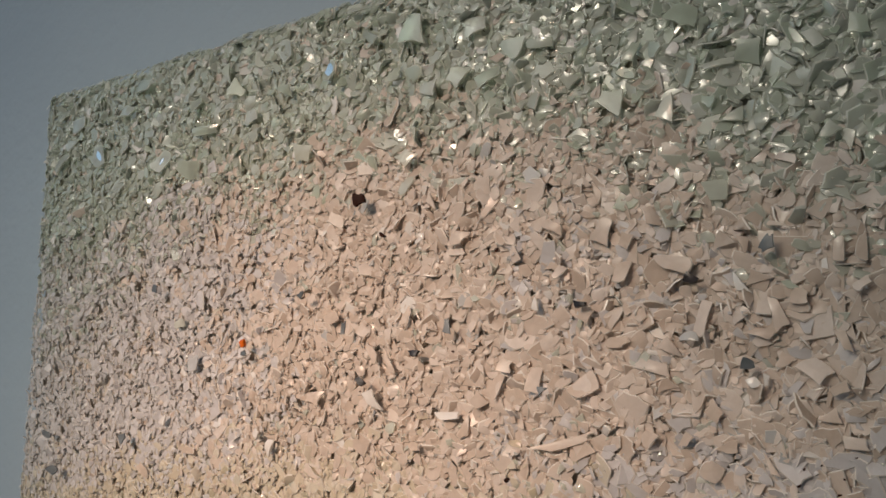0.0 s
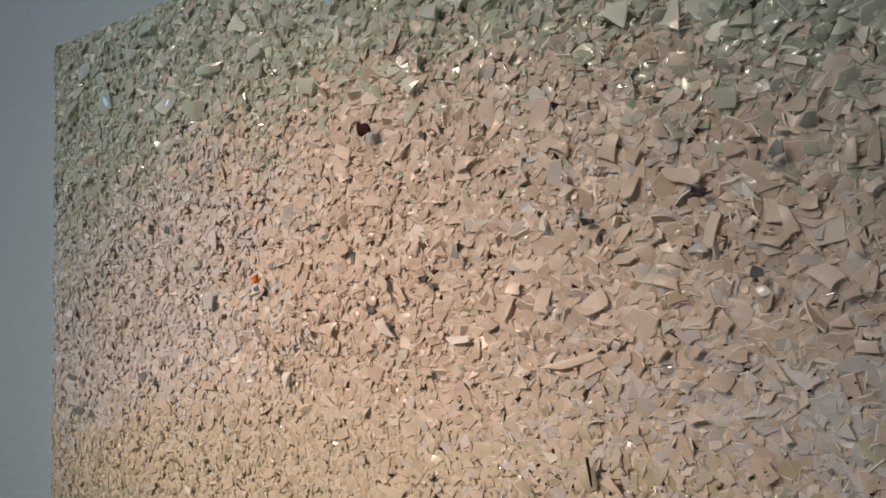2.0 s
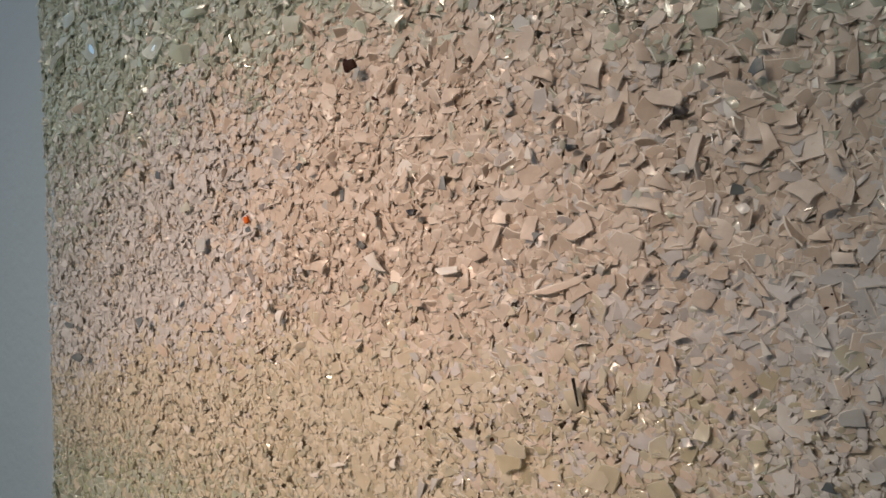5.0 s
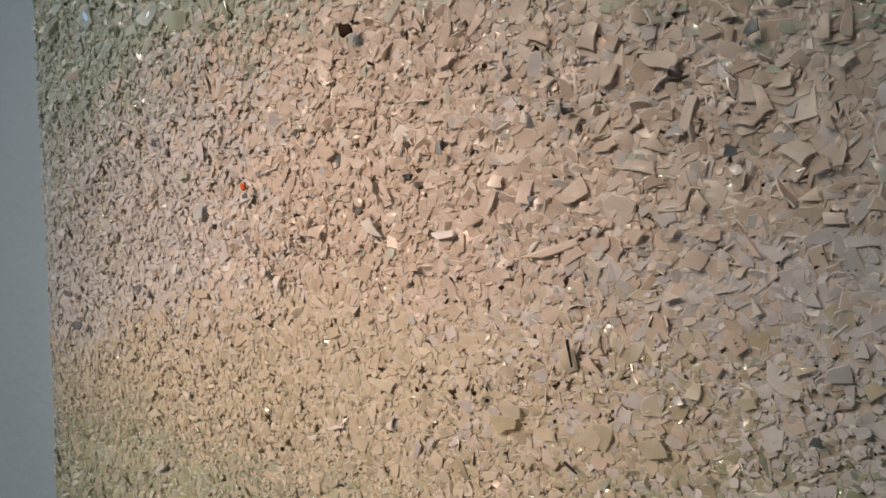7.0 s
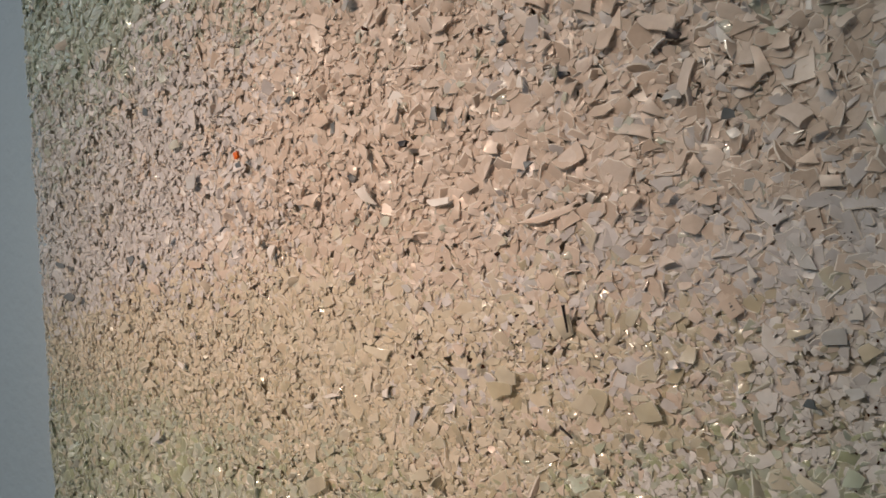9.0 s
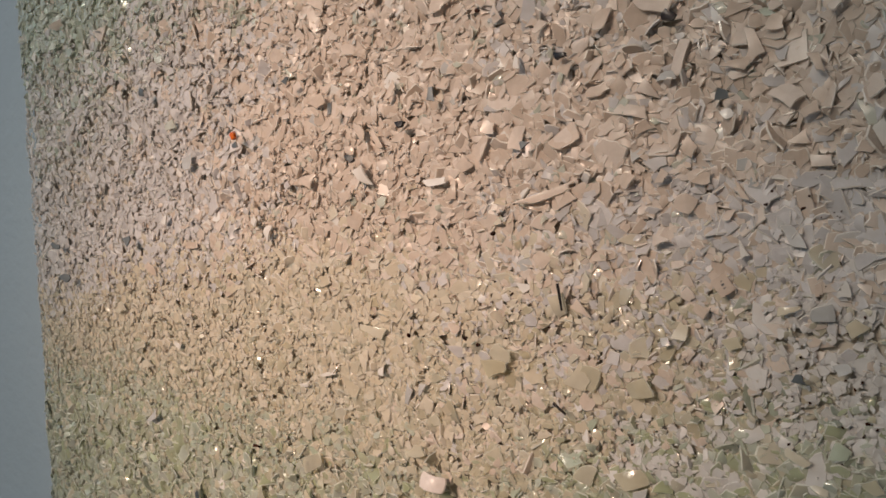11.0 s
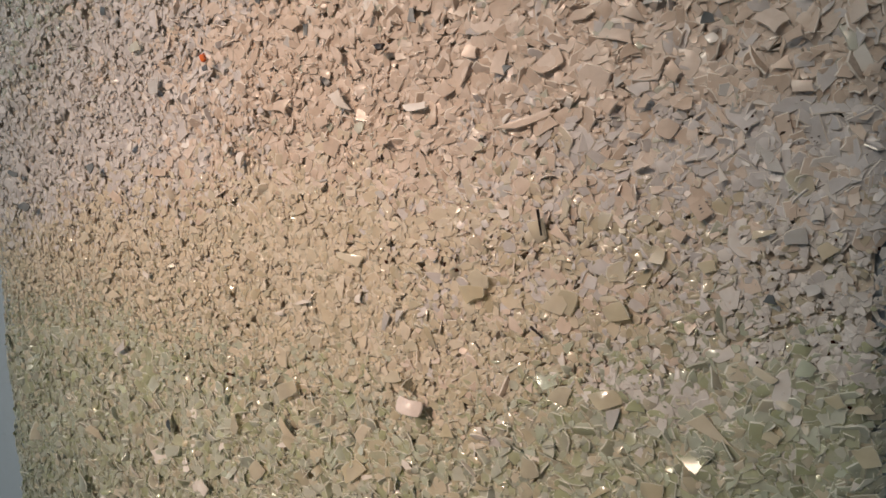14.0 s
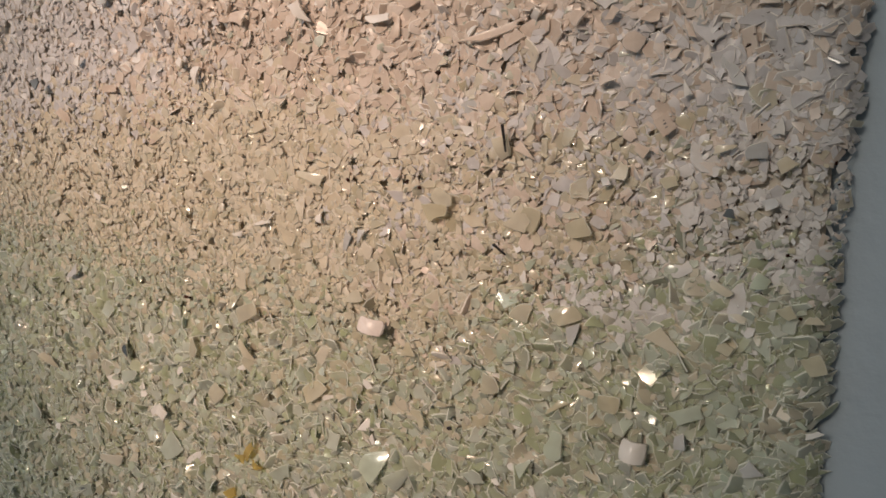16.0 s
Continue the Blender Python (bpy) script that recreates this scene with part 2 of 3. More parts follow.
def upper_bound(x):
    return np.interp(x, (-0.31, -0.14, 0.0, 0.09, 0.16, 0.235, 0.30), (1.545, 1.582, 1.592, 1.60, 1.588, 1.563, 1.55)) + 0.006 * np.sin(40 * x)


def lower_bound(x):
    return np.interp(x, (-0.30, -0.14, -0.055, 0.055, 0.15, 0.205, 0.30), (1.366, 1.388, 1.406, 1.398, 1.402, 1.392, 1.39)) + 0.006 * np.sin(33 * x + 1)


def deep_bound(x):
    """Where the clear greenish glass at the foot begins."""
    return np.interp(x, (-0.28, -0.08, 0.055, 0.11, 0.157, 0.234, 0.30), (1.305, 1.298, 1.272, 1.258, 1.305, 1.335, 1.33)) + 0.006 * np.sin(25 * x)


def gritty(x, z):
    """Patches of fine dusty grit near the east side."""
    return np.exp(-((x - 0.278) / 0.035) ** 2 - ((z - 1.347) / 0.035) ** 2) + 0.6 * np.exp(-((x - 0.21) / 0.03) ** 2 - ((z - 1.30) / 0.02) ** 2)


def grain(x, z):
    """The usual length of a shard: coarser to the east, finer in the straw layer and in the grit."""
    size = 0.0068 + 0.0060 * np.clip((x + 0.2) / 0.45, 0, 1)
    low = np.clip((lower_bound(x) - z) / 0.02, 0, 1) * np.clip((z - deep_bound(x) + 0.03) / 0.03, 0, 1)
    size = np.where(z > upper_bound(x), size * 0.6 + 0.0058, size)
    size = size * (1 - (0.14 + 0.18 * np.clip((x - 0.05) / 0.1, 0, 1)) * low)
    size = np.where(z < deep_bound(x) - 0.02, size * 0.55 + 0.0070, size)
    edge = np.minimum(np.minimum(x - LEFT, RIGHT - x), TOP - z)
    return size * np.clip(0.45 + edge / 0.02, 0.45, 1) * (1 - 0.35 * np.clip(gritty(x, z), 0, 1))


def kind_of(x, z, dice, deep_down):
    """The kind of each shard, as a number in KINDS; deep down in the glass layers the milky ones prevail."""
    n = len(x)
    soft = z + rng.normal(0, 1, n) * np.where(z > 1.45, 0.010, 0.016)
    other = rng.uniform(0, 1, n)
    names = np.full(n, "cream", object)
    names[dice > 0.95] = "pale"
    names[dice > 0.975] = "white"
    names[dice > 0.99] = "blue"
    names[(other < np.clip((0.0 - x) / 0.14, 0, 0.95)) & (dice < 0.97)] = "cool"
    names[(other < np.clip((x - 0.10) / 0.20, 0, np.where(z < 1.43, 0.75, 0.15))) & (dice < 0.97)] = "cool"
    # glass mingles with the ware over a broad band under the upper layer
    band = np.clip(1 - (upper_bound(x) - soft) / (0.042 + 0.25 * np.clip(-0.05 - x, 0, 0.2) + 0.12 * np.clip(x - 0.1, 0, 1)), 0, 1)
    mingled = other < 0.6 * band
    names[mingled] = np.where(dice[mingled] < 0.5, "pale", "green")
    top = soft > upper_bound(x)
    names[top] = np.where(dice[top] < (0.15 if deep_down else 0.62), "green", np.where(dice[top] < 0.93, "pale", np.where(dice[top] < 0.97, "white", "cream")))
    low = soft < lower_bound(x)
    depth = np.clip((lower_bound(x) - soft) / (lower_bound(x) - deep_bound(x)), 0, 1)
    glassy = other < depth * 0.75
    ware = np.where(x > 0.04 + 0.20 * rng.uniform(0, 1, n), np.where(other < 0.7, "cool", "cream"), "butter")
    names[low] = np.where(glassy[low] & (not deep_down), np.where(dice[low] < 0.55, "clear", "straw"), np.where(dice[low] < 0.93, ware[low], "straw"))
    deep = soft < deep_bound(x)
    warm = np.exp(-((x - 0.06) / 0.10) ** 2 - ((z - 1.27) / 0.05) ** 2)
    glass = np.where(other < 0.35 * warm + 0.1, "clear", np.where(other < 0.6 + 0.2 * warm, "olive", "green"))
    names[deep] = np.where(dice[deep] < (0.4 if deep_down else 0.84), glass[deep], np.where(dice[deep] < 0.90, "pale", np.where(dice[deep] < 0.985, "straw", "white")))
    names[(rng.uniform(0, 1, n) < 0.8 * gritty(x, z))] = "grit"
    return np.array([KINDS.index(k) for k in names])


GLASS = ("green", "olive", "clear", "pale", "straw")
KINDS = ("cream", "green", "pale", "clear", "white", "blue", "rust", "straw", "olive", "cool", "butter", "grit")
LAYERS = {}
for name, label in (("upper_layer", "layer of pale green bottle glass shards"), ("middle_layer", "layer of matt cream and buff shards"),
                    ("lower_layer", "layer of straw and greenish glass shards")):
    LAYERS[name] = part(name, bpy.data.meshes.new(name), label=label)


def layer_at(x, z):
    at = np.array([x])
    return LAYERS["upper_layer" if z > upper_bound(at)[0] else "lower_layer" if z < lower_bound(at)[0] else "middle_layer"]


TAKEN = []

# ---- single pieces that stand out ----
NAMES = {"cream": "cream_shard", "cool": "grey_white_shard", "butter": "butter_shard", "grit": "grit_shard", "white": "white_shard", "pale": "milky_shard", "clear": "straw_glass_shard", "straw": "straw_glass_shard", "green": "green_glass_shard", "olive": "green_glass_shard", "slate": "slate_shard",
         "blue": "blue_grey_shard", "dark": "black_chip", "rust": "brown_chip", "orange": "orange_shard", "amber": "amber_shard", "shell": "curved_shard", "lump": "white_lump"}


def piece(x, z, length, width, turn, corners, kind):
    """One larger shard, its length and width in millimetres, turned in the panel's plane; bowed, with a rounded broken rim."""
    length, width = length * 1.1, width * (1.35 if kind in ("dark", "slate") else 1.1)
    dice = random.Random(round(x * 7919 + z * 104729, 3))
    small = length < 12 or kind in ("dark", "rust", "orange", "slate", "white", "shell", "lump")
    thick = 0.0008 if small else dice.uniform(0.0004, 0.0007)
    bow = {"shell": 0.0045, "lump": 0.006}.get(kind, dice.choice((1, 1, 1, -0.6)) * dice.uniform(0.04, 0.14) * length / 1000)
    if kind in ("lump", "rust", "dark", "orange"):
        thick = 0.006 if kind == "lump" else 0.002
    outline = []
    for i in range(corners):
        a = (i + (0 if kind in ("shell", "lump") else dice.uniform(-0.42, 0.42))) * 2 * math.pi / corners + (0 if corners == 3 else math.pi / corners)
        r = dice.uniform(0.70, 1.18) if corners < 5 else dice.uniform(0.6, 1.1)
        if kind in ("shell", "lump"):
            r = 1.1
        outline.append((math.cos(a) * r * length / 2000, math.sin(a) * r * width / 2000))
    # each side in three steps, so that it can run a little crooked
    rim = []
    for i, (ax, az) in enumerate(outline):
        bx, bz = outline[(i + 1) % corners]
        arc = (-0.14, 0.16, 0.22, 0.16, 0.2)[i] if kind in ("shell", "lump") else dice.uniform(-0.22, 0.26)
        for s in (0.02, 0.33, 0.67, 0.98):
            out = 1 + arc * s * (1 - s) * 4 + dice.uniform(-0.02, 0.02)
            rim.append(((ax + (bx - ax) * s) * out, (az + (bz - az) * s) * out))
    bm = bmesh.new()
    rings = []
    for scale, drop in ((0.3, 0.0), (0.65, 0.0), (0.955, 0.0), (0.965, 0.1), (1.0, 1.0)):
        ring = []
        for u, v in rim:
            w = bow * scale ** 2 * ((u / (length / 2000)) ** 2 + 0.3 * (v / (width / 2000)) ** 2) + thick * drop
            ring.append(bm.verts.new((u * scale, w, v * scale)))
        rings.append(ring)
    n = len(rim)
    for a, b in zip(rings, rings[1:]):
        for i in range(n):
            bm.faces.new((a[i], b[i], b[(i + 1) % n], a[(i + 1) % n])).smooth = True
    front = bm.verts.new((0, 0, 0))
    for i in range(n):
        bm.faces.new((front, rings[0][i], rings[0][(i + 1) % n])).smooth = True
    bm.faces.new(rings[-1][::-1])
    sides = set(rings[3]) | set(rings[4])
    for f in bm.faces:
        f.material_index = int(all(v in sides for v in f.verts) and len(f.verts) == 4)
    for ring in (rings[2], rings[4]):
        for i in range(n):
            bm.edges.get((ring[i], ring[(i + 1) % n])).smooth = False
    bmesh.ops.recalc_face_normals(bm, faces=bm.faces[:])
    me = bpy.data.meshes.new("piece")
    bm.to_mesh(me)
    bm.free()
    me.materials.append(MAT[kind])
    me.materials.append(MAT[EDGE.get(kind, kind)])
    ob = part(NAMES[kind], me, layer_at(x, z), label={"orange": "bright orange glass shard", "amber": "amber glass shard", "shell": "curved pinkish white shard"}.get(kind, ""))
    lift = 0.0058 if kind in ("dark", "rust", "orange") else 0.0020 if kind in ("shell", "lump") else 0.0050 if kind == "slate" else 0.0 if small else -0.0012
    lean = dice.gauss(0, 9 if kind != "shell" else 3)
    inset = max(0.0, 1 - min(x - LEFT, RIGHT - x, TOP - z) / 0.016)
    y = 0.006 * inset ** 2 - lift - max(0.0, bow) * 0.5
    x, z = x - y * (0.29 - x) / 0.315, z - y * (1.43 - z) / 0.315
    ob.matrix_basis = pose(x, y, z, dice.gauss(-6, 9), 0, lean) @ pose(0, 0, 0, 0, -turn, 0)
    spare = 0.0052 if kind in ("dark", "rust", "orange", "slate", "shell", "lump") else -0.0005
    TAKEN.append((x, z, length / 2000 + spare, width / 2000 + spare, radians(turn)))
    return ob


piece(-0.030, 1.631, 20, 15, -63, 3, "green")
piece(0.079, 1.613, 19, 13, -12, 4, "pale")
piece(-0.074, 1.643, 15, 17, 48, 4, "green")
piece(-0.014, 1.590, 17, 16, 66, 4, "pale")
piece(0.036, 1.653, 26, 12, -28, 4, "green")
piece(0.066, 1.649, 24, 17, -12, 4, "green")
piece(0.027, 1.671, 23, 11, -15, 3, "green")
piece(0.108, 1.642, 17, 14, -13, 4, "green")
piece(0.128, 1.625, 19, 14, -3, 5, "green")
piece(0.215, 1.620, 16, 14, -14, 5, "green")
piece(0.207, 1.577, 12, 13, -5, 4, "pale")
piece(0.243, 1.598, 14, 17, 69, 4, "green")
piece(0.257, 1.578, 13, 10, -42, 3, "green")
piece(0.229, 1.594, 18, 7, 6, 4, "pale")
piece(0.180, 1.585, 14, 14, 54, 4, "green")
piece(0.236, 1.570, 11, 10, 27, 3, "pale")
piece(0.224, 1.578, 10, 6, 79, 4, "green")
piece(0.283, 1.599, 11, 12, 10, 5, "green")
piece(0.063, 1.575, 18, 11, -27, 4, "pale")
piece(0.006, 1.638, 14, 14, 65, 4, "green")
piece(-0.082, 1.653, 19, 18, 74, 3, "green")
piece(-0.115, 1.638, 18, 18, 47, 4, "green")
piece(-0.120, 1.595, 23, 17, 0, 5, "green")
piece(-0.148, 1.602, 18, 21, 63, 4, "green")
piece(-0.224, 1.617, 19, 25, 81, 5, "green")
piece(-0.176, 1.666, 26, 17, -4, 4, "green")
piece(-0.105, 1.620, 24, 9, -2, 4, "green")
piece(0.145, 1.623, 15, 11, -11, 4, "green")
piece(0.098, 1.616, 14, 15, 54, 4, "green")
piece(0.115, 1.613, 16, 13, 7, 4, "green")
piece(0.191, 1.608, 13, 11, 67, 4, "green")
piece(0.053, 1.628, 14, 12, 78, 3, "green")
piece(-0.256, 1.647, 23, 15, 5, 5, "green")
piece(-0.275, 1.620, 17, 21, 62, 4, "green")
piece(-0.194, 1.648, 19, 16, 12, 4, "green")
piece(-0.059, 1.619, 16, 11, 7, 4, "pale")
piece(0.267, 1.598, 10, 9, 11, 4, "pale")
piece(0.270, 1.558, 9, 8, -18, 4, "pale")
piece(0.159, 1.601, 11, 10, 34, 4, "pale")
piece(0.030, 1.556, 9, 8, 14, 6, "rust")
piece(0.047, 1.534, 5.2, 2, -30, 4, "rust")
piece(0.119, 1.520, 3.9, 2, 9, 4, "rust")
piece(-0.060, 1.474, 6, 5.5, 13, 5, "orange")
piece(-0.058, 1.468, 6, 5, 9, 4, "slate")
piece(-0.148, 1.512, 7, 7, 63, 4, "slate")
piece(0.090, 1.482, 9, 6, -6, 4, "slate")
piece(0.069, 1.469, 8, 4, 0, 4, "dark")
piece(0.033, 1.453, 6, 6, -51, 4, "dark")
piece(0.041, 1.444, 17, 10, -59, 4, "white")
piece(0.044, 1.436, 8, 3, 7, 3, "slate")
piece(0.162, 1.492, 8, 4, 0, 4, "dark")
piece(0.021, 1.482, 9, 4, 84, 4, "slate")
piece(-0.012, 1.502, 6, 4, 39, 4, "slate")
piece(0.244, 1.513, 9, 8, 0, 5, "slate")
piece(0.213, 1.502, 6, 5, 45, 4, "dark")
piece(0.234, 1.498, 11, 8, -41, 3, "white")
piece(0.247, 1.484, 17, 11, -69, 4, "cream")
piece(0.218, 1.484, 14, 12, 69, 4, "cream")
piece(0.212, 1.475, 8, 7, 0, 4, "blue")
piece(0.259, 1.462, 15, 11, -16, 4, "cream")
piece(0.234, 1.465, 7, 4, 0, 4, "slate")
piece(0.239, 1.477, 19, 6, 12, 3, "cream")
piece(0.181, 1.473, 15, 7, 8, 5, "cream")
piece(0.165, 1.453, 16, 12, 27, 4, "cream")
piece(0.194, 1.462, 17, 7, -13, 4, "cream")
piece(0.205, 1.508, 20, 9, -15, 4, "cream")
piece(0.184, 1.506, 15, 9, 62, 4, "cream")
piece(0.139, 1.455, 14, 11, 73, 4, "cream")
piece(0.142, 1.451, 6, 4, 39, 4, "slate")
piece(0.140, 1.491, 7, 4, 90, 4, "white")
piece(0.096, 1.528, 13, 9, 13, 6, "cream")
piece(0.241, 1.426, 12, 12, -14, 3, "cream")
piece(0.226, 1.430, 13, 7, 4, 5, "cream")
piece(0.269, 1.435, 13, 6, -13, 4, "cream")
piece(0.164, 1.424, 17, 8, 33, 3, "cream")
piece(0.152, 1.427, 34, 5, 15, 4, "cream")
piece(0.099, 1.428, 16, 6, 72, 3, "cream")
piece(0.108, 1.446, 13, 9, 29, 4, "cream")
piece(0.119, 1.451, 13, 10, 61, 4, "cream")
piece(0.130, 1.515, 12, 7, -70, 4, "cream")
piece(0.174, 1.524, 14, 11, 60, 4, "cream")
piece(0.225, 1.539, 14, 12, 17, 4, "pale")
piece(0.279, 1.510, 11, 7, 85, 4, "cream")
piece(0.270, 1.509, 8, 8, 0, 4, "cream")
piece(0.269, 1.474, 10, 7, -66, 4, "cream")
piece(0.263, 1.445, 11, 9, -63, 3, "cream")
piece(0.012, 1.487, 13, 9, 4, 5, "cream")
piece(0.080, 1.546, 15, 7, -58, 3, "cream")
piece(0.041, 1.468, 18, 7, -47, 4, "cream")
piece(0.054, 1.463, 15, 6, -58, 4, "cream")
piece(0.063, 1.487, 15, 8, 67, 4, "cream")
piece(0.250, 1.520, 11, 7, -27, 3, "cream")
piece(0.228, 1.515, 12, 8, 70, 3, "cream")
piece(0.235, 1.515, 11, 7, -68, 3, "cream")
piece(0.267, 1.456, 9, 8, 27, 4, "cream")
piece(0.277, 1.496, 9, 8, 36, 4, "cream")
piece(0.255, 1.491, 8, 7, -30, 4, "cream")
piece(0.204, 1.470, 12, 9, -42, 3, "cream")
piece(0.201, 1.454, 12, 8, 24, 4, "cream")
piece(0.236, 1.457, 7, 4, 16, 4, "white")
piece(0.241, 1.458, 9, 3, 84, 4, "white")
piece(0.220, 1.444, 10, 7, 73, 4, "cream")
piece(0.193, 1.432, 10, 9, 73, 4, "cream")
piece(0.209, 1.433, 10, 6, 53, 4, "cream")
piece(0.218, 1.420, 10, 9, 24, 5, "cream")
piece(0.123, 1.462, 12, 9, -24, 4, "cream")
piece(0.091, 1.437, 13, 8, 0, 4, "white")
piece(0.071, 1.420, 10, 6, -11, 5, "cream")
piece(0.030, 1.432, 17, 7, 21, 4, "cream")
piece(0.001, 1.443, 14, 9, -8, 4, "cream")
piece(-0.045, 1.420, 11, 8, -27, 4, "white")
piece(-0.033, 1.412, 11, 9, 68, 4, "white")
piece(-0.120, 1.486, 11, 8, 15, 4, "pale")
piece(-0.131, 1.423, 10, 7, 37, 3, "white")
piece(-0.104, 1.461, 13, 10, 23, 4, "blue")
piece(-0.151, 1.389, 12, 10, -24, 4, "cream")
piece(-0.104, 1.405, 13, 6, 4, 4, "cream")
piece(-0.267, 1.407, 11, 6, 0, 5, "slate")
piece(-0.257, 1.382, 12, 6, 5, 5, "slate")
piece(-0.175, 1.409, 8, 6, 40, 4, "slate")
piece(0.186, 1.518, 12, 8, -35, 4, "cream")
piece(0.197, 1.530, 15, 6, -58, 4, "cream")
piece(0.213, 1.536, 11, 8, 38, 3, "cream")
piece(0.149, 1.529, 13, 9, -32, 4, "cream")
piece(0.153, 1.507, 10, 6, 37, 4, "cream")
piece(0.191, 1.485, 8, 8, 30, 5, "cream")
piece(0.165, 1.486, 9, 8, 72, 4, "cream")
piece(0.276, 1.384, 16, 7, -18, 3, "white")
piece(0.240, 1.400, 14, 9, -4, 3, "white")
piece(0.260, 1.405, 13, 8, -63, 4, "blue")
piece(0.195, 1.335, 15, 11, 4, 5, "clear")
piece(0.236, 1.360, 11, 9, 15, 4, "clear")
piece(0.125, 1.347, 14, 13, 4, 6, "clear")
piece(0.158, 1.374, 15, 13, -74, 4, "straw")
piece(0.170, 1.372, 13, 8, -39, 3, "cream")
piece(0.171, 1.339, 17, 12, 66, 4, "clear")
piece(0.010, 1.327, 11, 4, 15, 4, "white")
piece(-0.008, 1.320, 10, 4, 11, 4, "white")
piece(0.049, 1.332, 6, 5, 72, 4, "white")
piece(0.067, 1.321, 15, 5, 67, 4, "blue")
piece(0.076, 1.326, 11, 5, 75, 4, "blue")
piece(0.046, 1.356, 19, 10, -12, 4, "straw")
piece(-0.157, 1.284, 15, 11, 53, 4, "blue")
piece(-0.125, 1.336, 9, 7, -27, 4, "white")
piece(-0.168, 1.334, 16, 10, 30, 4, "straw")
piece(-0.188, 1.360, 17, 9, 3, 5, "straw")
piece(0.208, 1.359, 6, 6, 0, 4, "blue")
piece(0.224, 1.373, 8, 7, -30, 4, "cream")
piece(0.206, 1.404, 9, 7, 18, 4, "cream")
piece(0.215, 1.363, 12, 9, 70, 4, "straw")
piece(0.272, 1.374, 10, 9, 29, 4, "blue")
piece(0.258, 1.375, 9, 6, 13, 4, "straw")
piece(0.123, 1.409, 2.6, 2.6, 27, 4, "rust")
piece(0.105, 1.354, 3.9, 2, 59, 4, "rust")
piece(0.133, 1.378, 3.2, 1.3, 22, 4, "rust")
piece(0.112, 1.351, 2, 2, -18, 4, "rust")
piece(0.250, 1.418, 1.3, 1.3, 27, 4, "rust")
piece(0.264, 1.416, 2, 1.3, 18, 4, "rust")
piece(0.282, 1.368, 9, 7, 36, 4, "straw")
piece(0.069, 1.354, 2.6, 1.3, -45, 4, "rust")
piece(0.261, 1.346, 6, 5, -18, 4, "slate")
piece(0.277, 1.352, 7, 5, 16, 4, "blue")
piece(0.079, 1.274, 17, 10, -8, 4, "shell")
piece(0.225, 1.229, 13, 12, -8, 4, "lump")
piece(0.240, 1.287, 25, 10, -23, 3, "straw")
piece(0.301, 1.253, 8, 5, 30, 4, "white")
piece(0.299, 1.284, 11, 11, 10, 5, "clear")
piece(0.298, 1.304, 9, 5, 13, 4, "straw")
piece(-0.012, 1.179, 11, 8, 69, 4, "amber")
piece(-0.019, 1.172, 9, 8, 20, 3, "amber")
piece(-0.007, 1.170, 8, 6, -35, 4, "amber")
piece(-0.030, 1.147, 13, 9, 23, 4, "amber")
piece(-0.054, 1.275, 6.5, 3.2, 6, 4, "rust")
piece(-0.085, 1.192, 12, 9, -31, 4, "white")
piece(-0.069, 1.186, 9, 7, -27, 4, "straw")
piece(0.300, 1.338, 2, 1, 27, 5, "dark")
piece(0.128, 1.222, 3, 2, 0, 5, "dark")
piece(0.121, 1.341, 17, 12, 7, 6, "clear")
piece(0.167, 1.338, 18, 14, 71, 4, "straw")
piece(0.070, 1.290, 16, 9, 18, 5, "clear")
piece(0.168, 1.290, 15, 11, 70, 4, "clear")
piece(0.190, 1.293, 15, 11, 8, 4, "clear")
piece(0.195, 1.285, 12, 8, 81, 4, "blue")
piece(-0.006, 1.272, 20, 14, -81, 4, "clear")
piece(-0.008, 1.246, 18, 9, -63, 4, "straw")
piece(0.080, 1.191, 24, 15, 73, 4, "green")
piece(-0.116, 1.214, 21, 12, 23, 4, "green")
piece(-0.113, 1.232, 14, 12, -82, 3, "clear")
piece(0.043, 1.230, 19, 12, 35, 4, "clear")
piece(0.125, 1.234, 14, 15, -34, 3, "clear")
piece(0.186, 1.225, 16, 15, 11, 5, "green")
piece(0.248, 1.253, 18, 11, 22, 4, "green")
piece(0.247, 1.239, 10, 7, 84, 4, "blue")
piece(-0.080, 1.168, 26, 20, 62, 4, "green")
piece(-0.139, 1.146, 24, 12, 7, 4, "straw")
piece(-0.197, 1.213, 24, 11, -33, 4, "straw")
piece(-0.168, 1.332, 14, 9, 36, 4, "straw")
piece(-0.162, 1.320, 13, 8, 4, 4, "straw")
piece(-0.169, 1.117, 23, 11, 25, 4, "green")
piece(-0.216, 1.171, 19, 16, -12, 4, "green")
piece(0.103, 1.263, 12, 9, -9, 4, "clear")
piece(0.136, 1.262, 13, 6, 9, 3, "straw")
piece(0.109, 1.225, 12, 9, -55, 4, "clear")
piece(0.149, 1.252, 14, 12, -12, 4, "clear")
piece(0.202, 1.255, 12, 4, -9, 4, "straw")
piece(0.188, 1.246, 16, 6, 35, 4, "clear")
piece(0.213, 1.251, 12, 10, 20, 4, "clear")
piece(0.264, 1.287, 9, 8, -27, 4, "clear")
piece(0.278, 1.231, 11, 9, 27, 4, "blue")
piece(0.287, 1.306, 8, 8, 30, 4, "clear")
piece(0.275, 1.319, 9, 8, -18, 4, "green")
piece(0.260, 1.313, 11, 5, -27, 4, "straw")
piece(0.015, 1.173, 21, 12, 35, 4, "green")
piece(0.053, 1.200, 14, 13, -8, 4, "green")
piece(-0.036, 1.216, 17, 11, 54, 4, "clear")
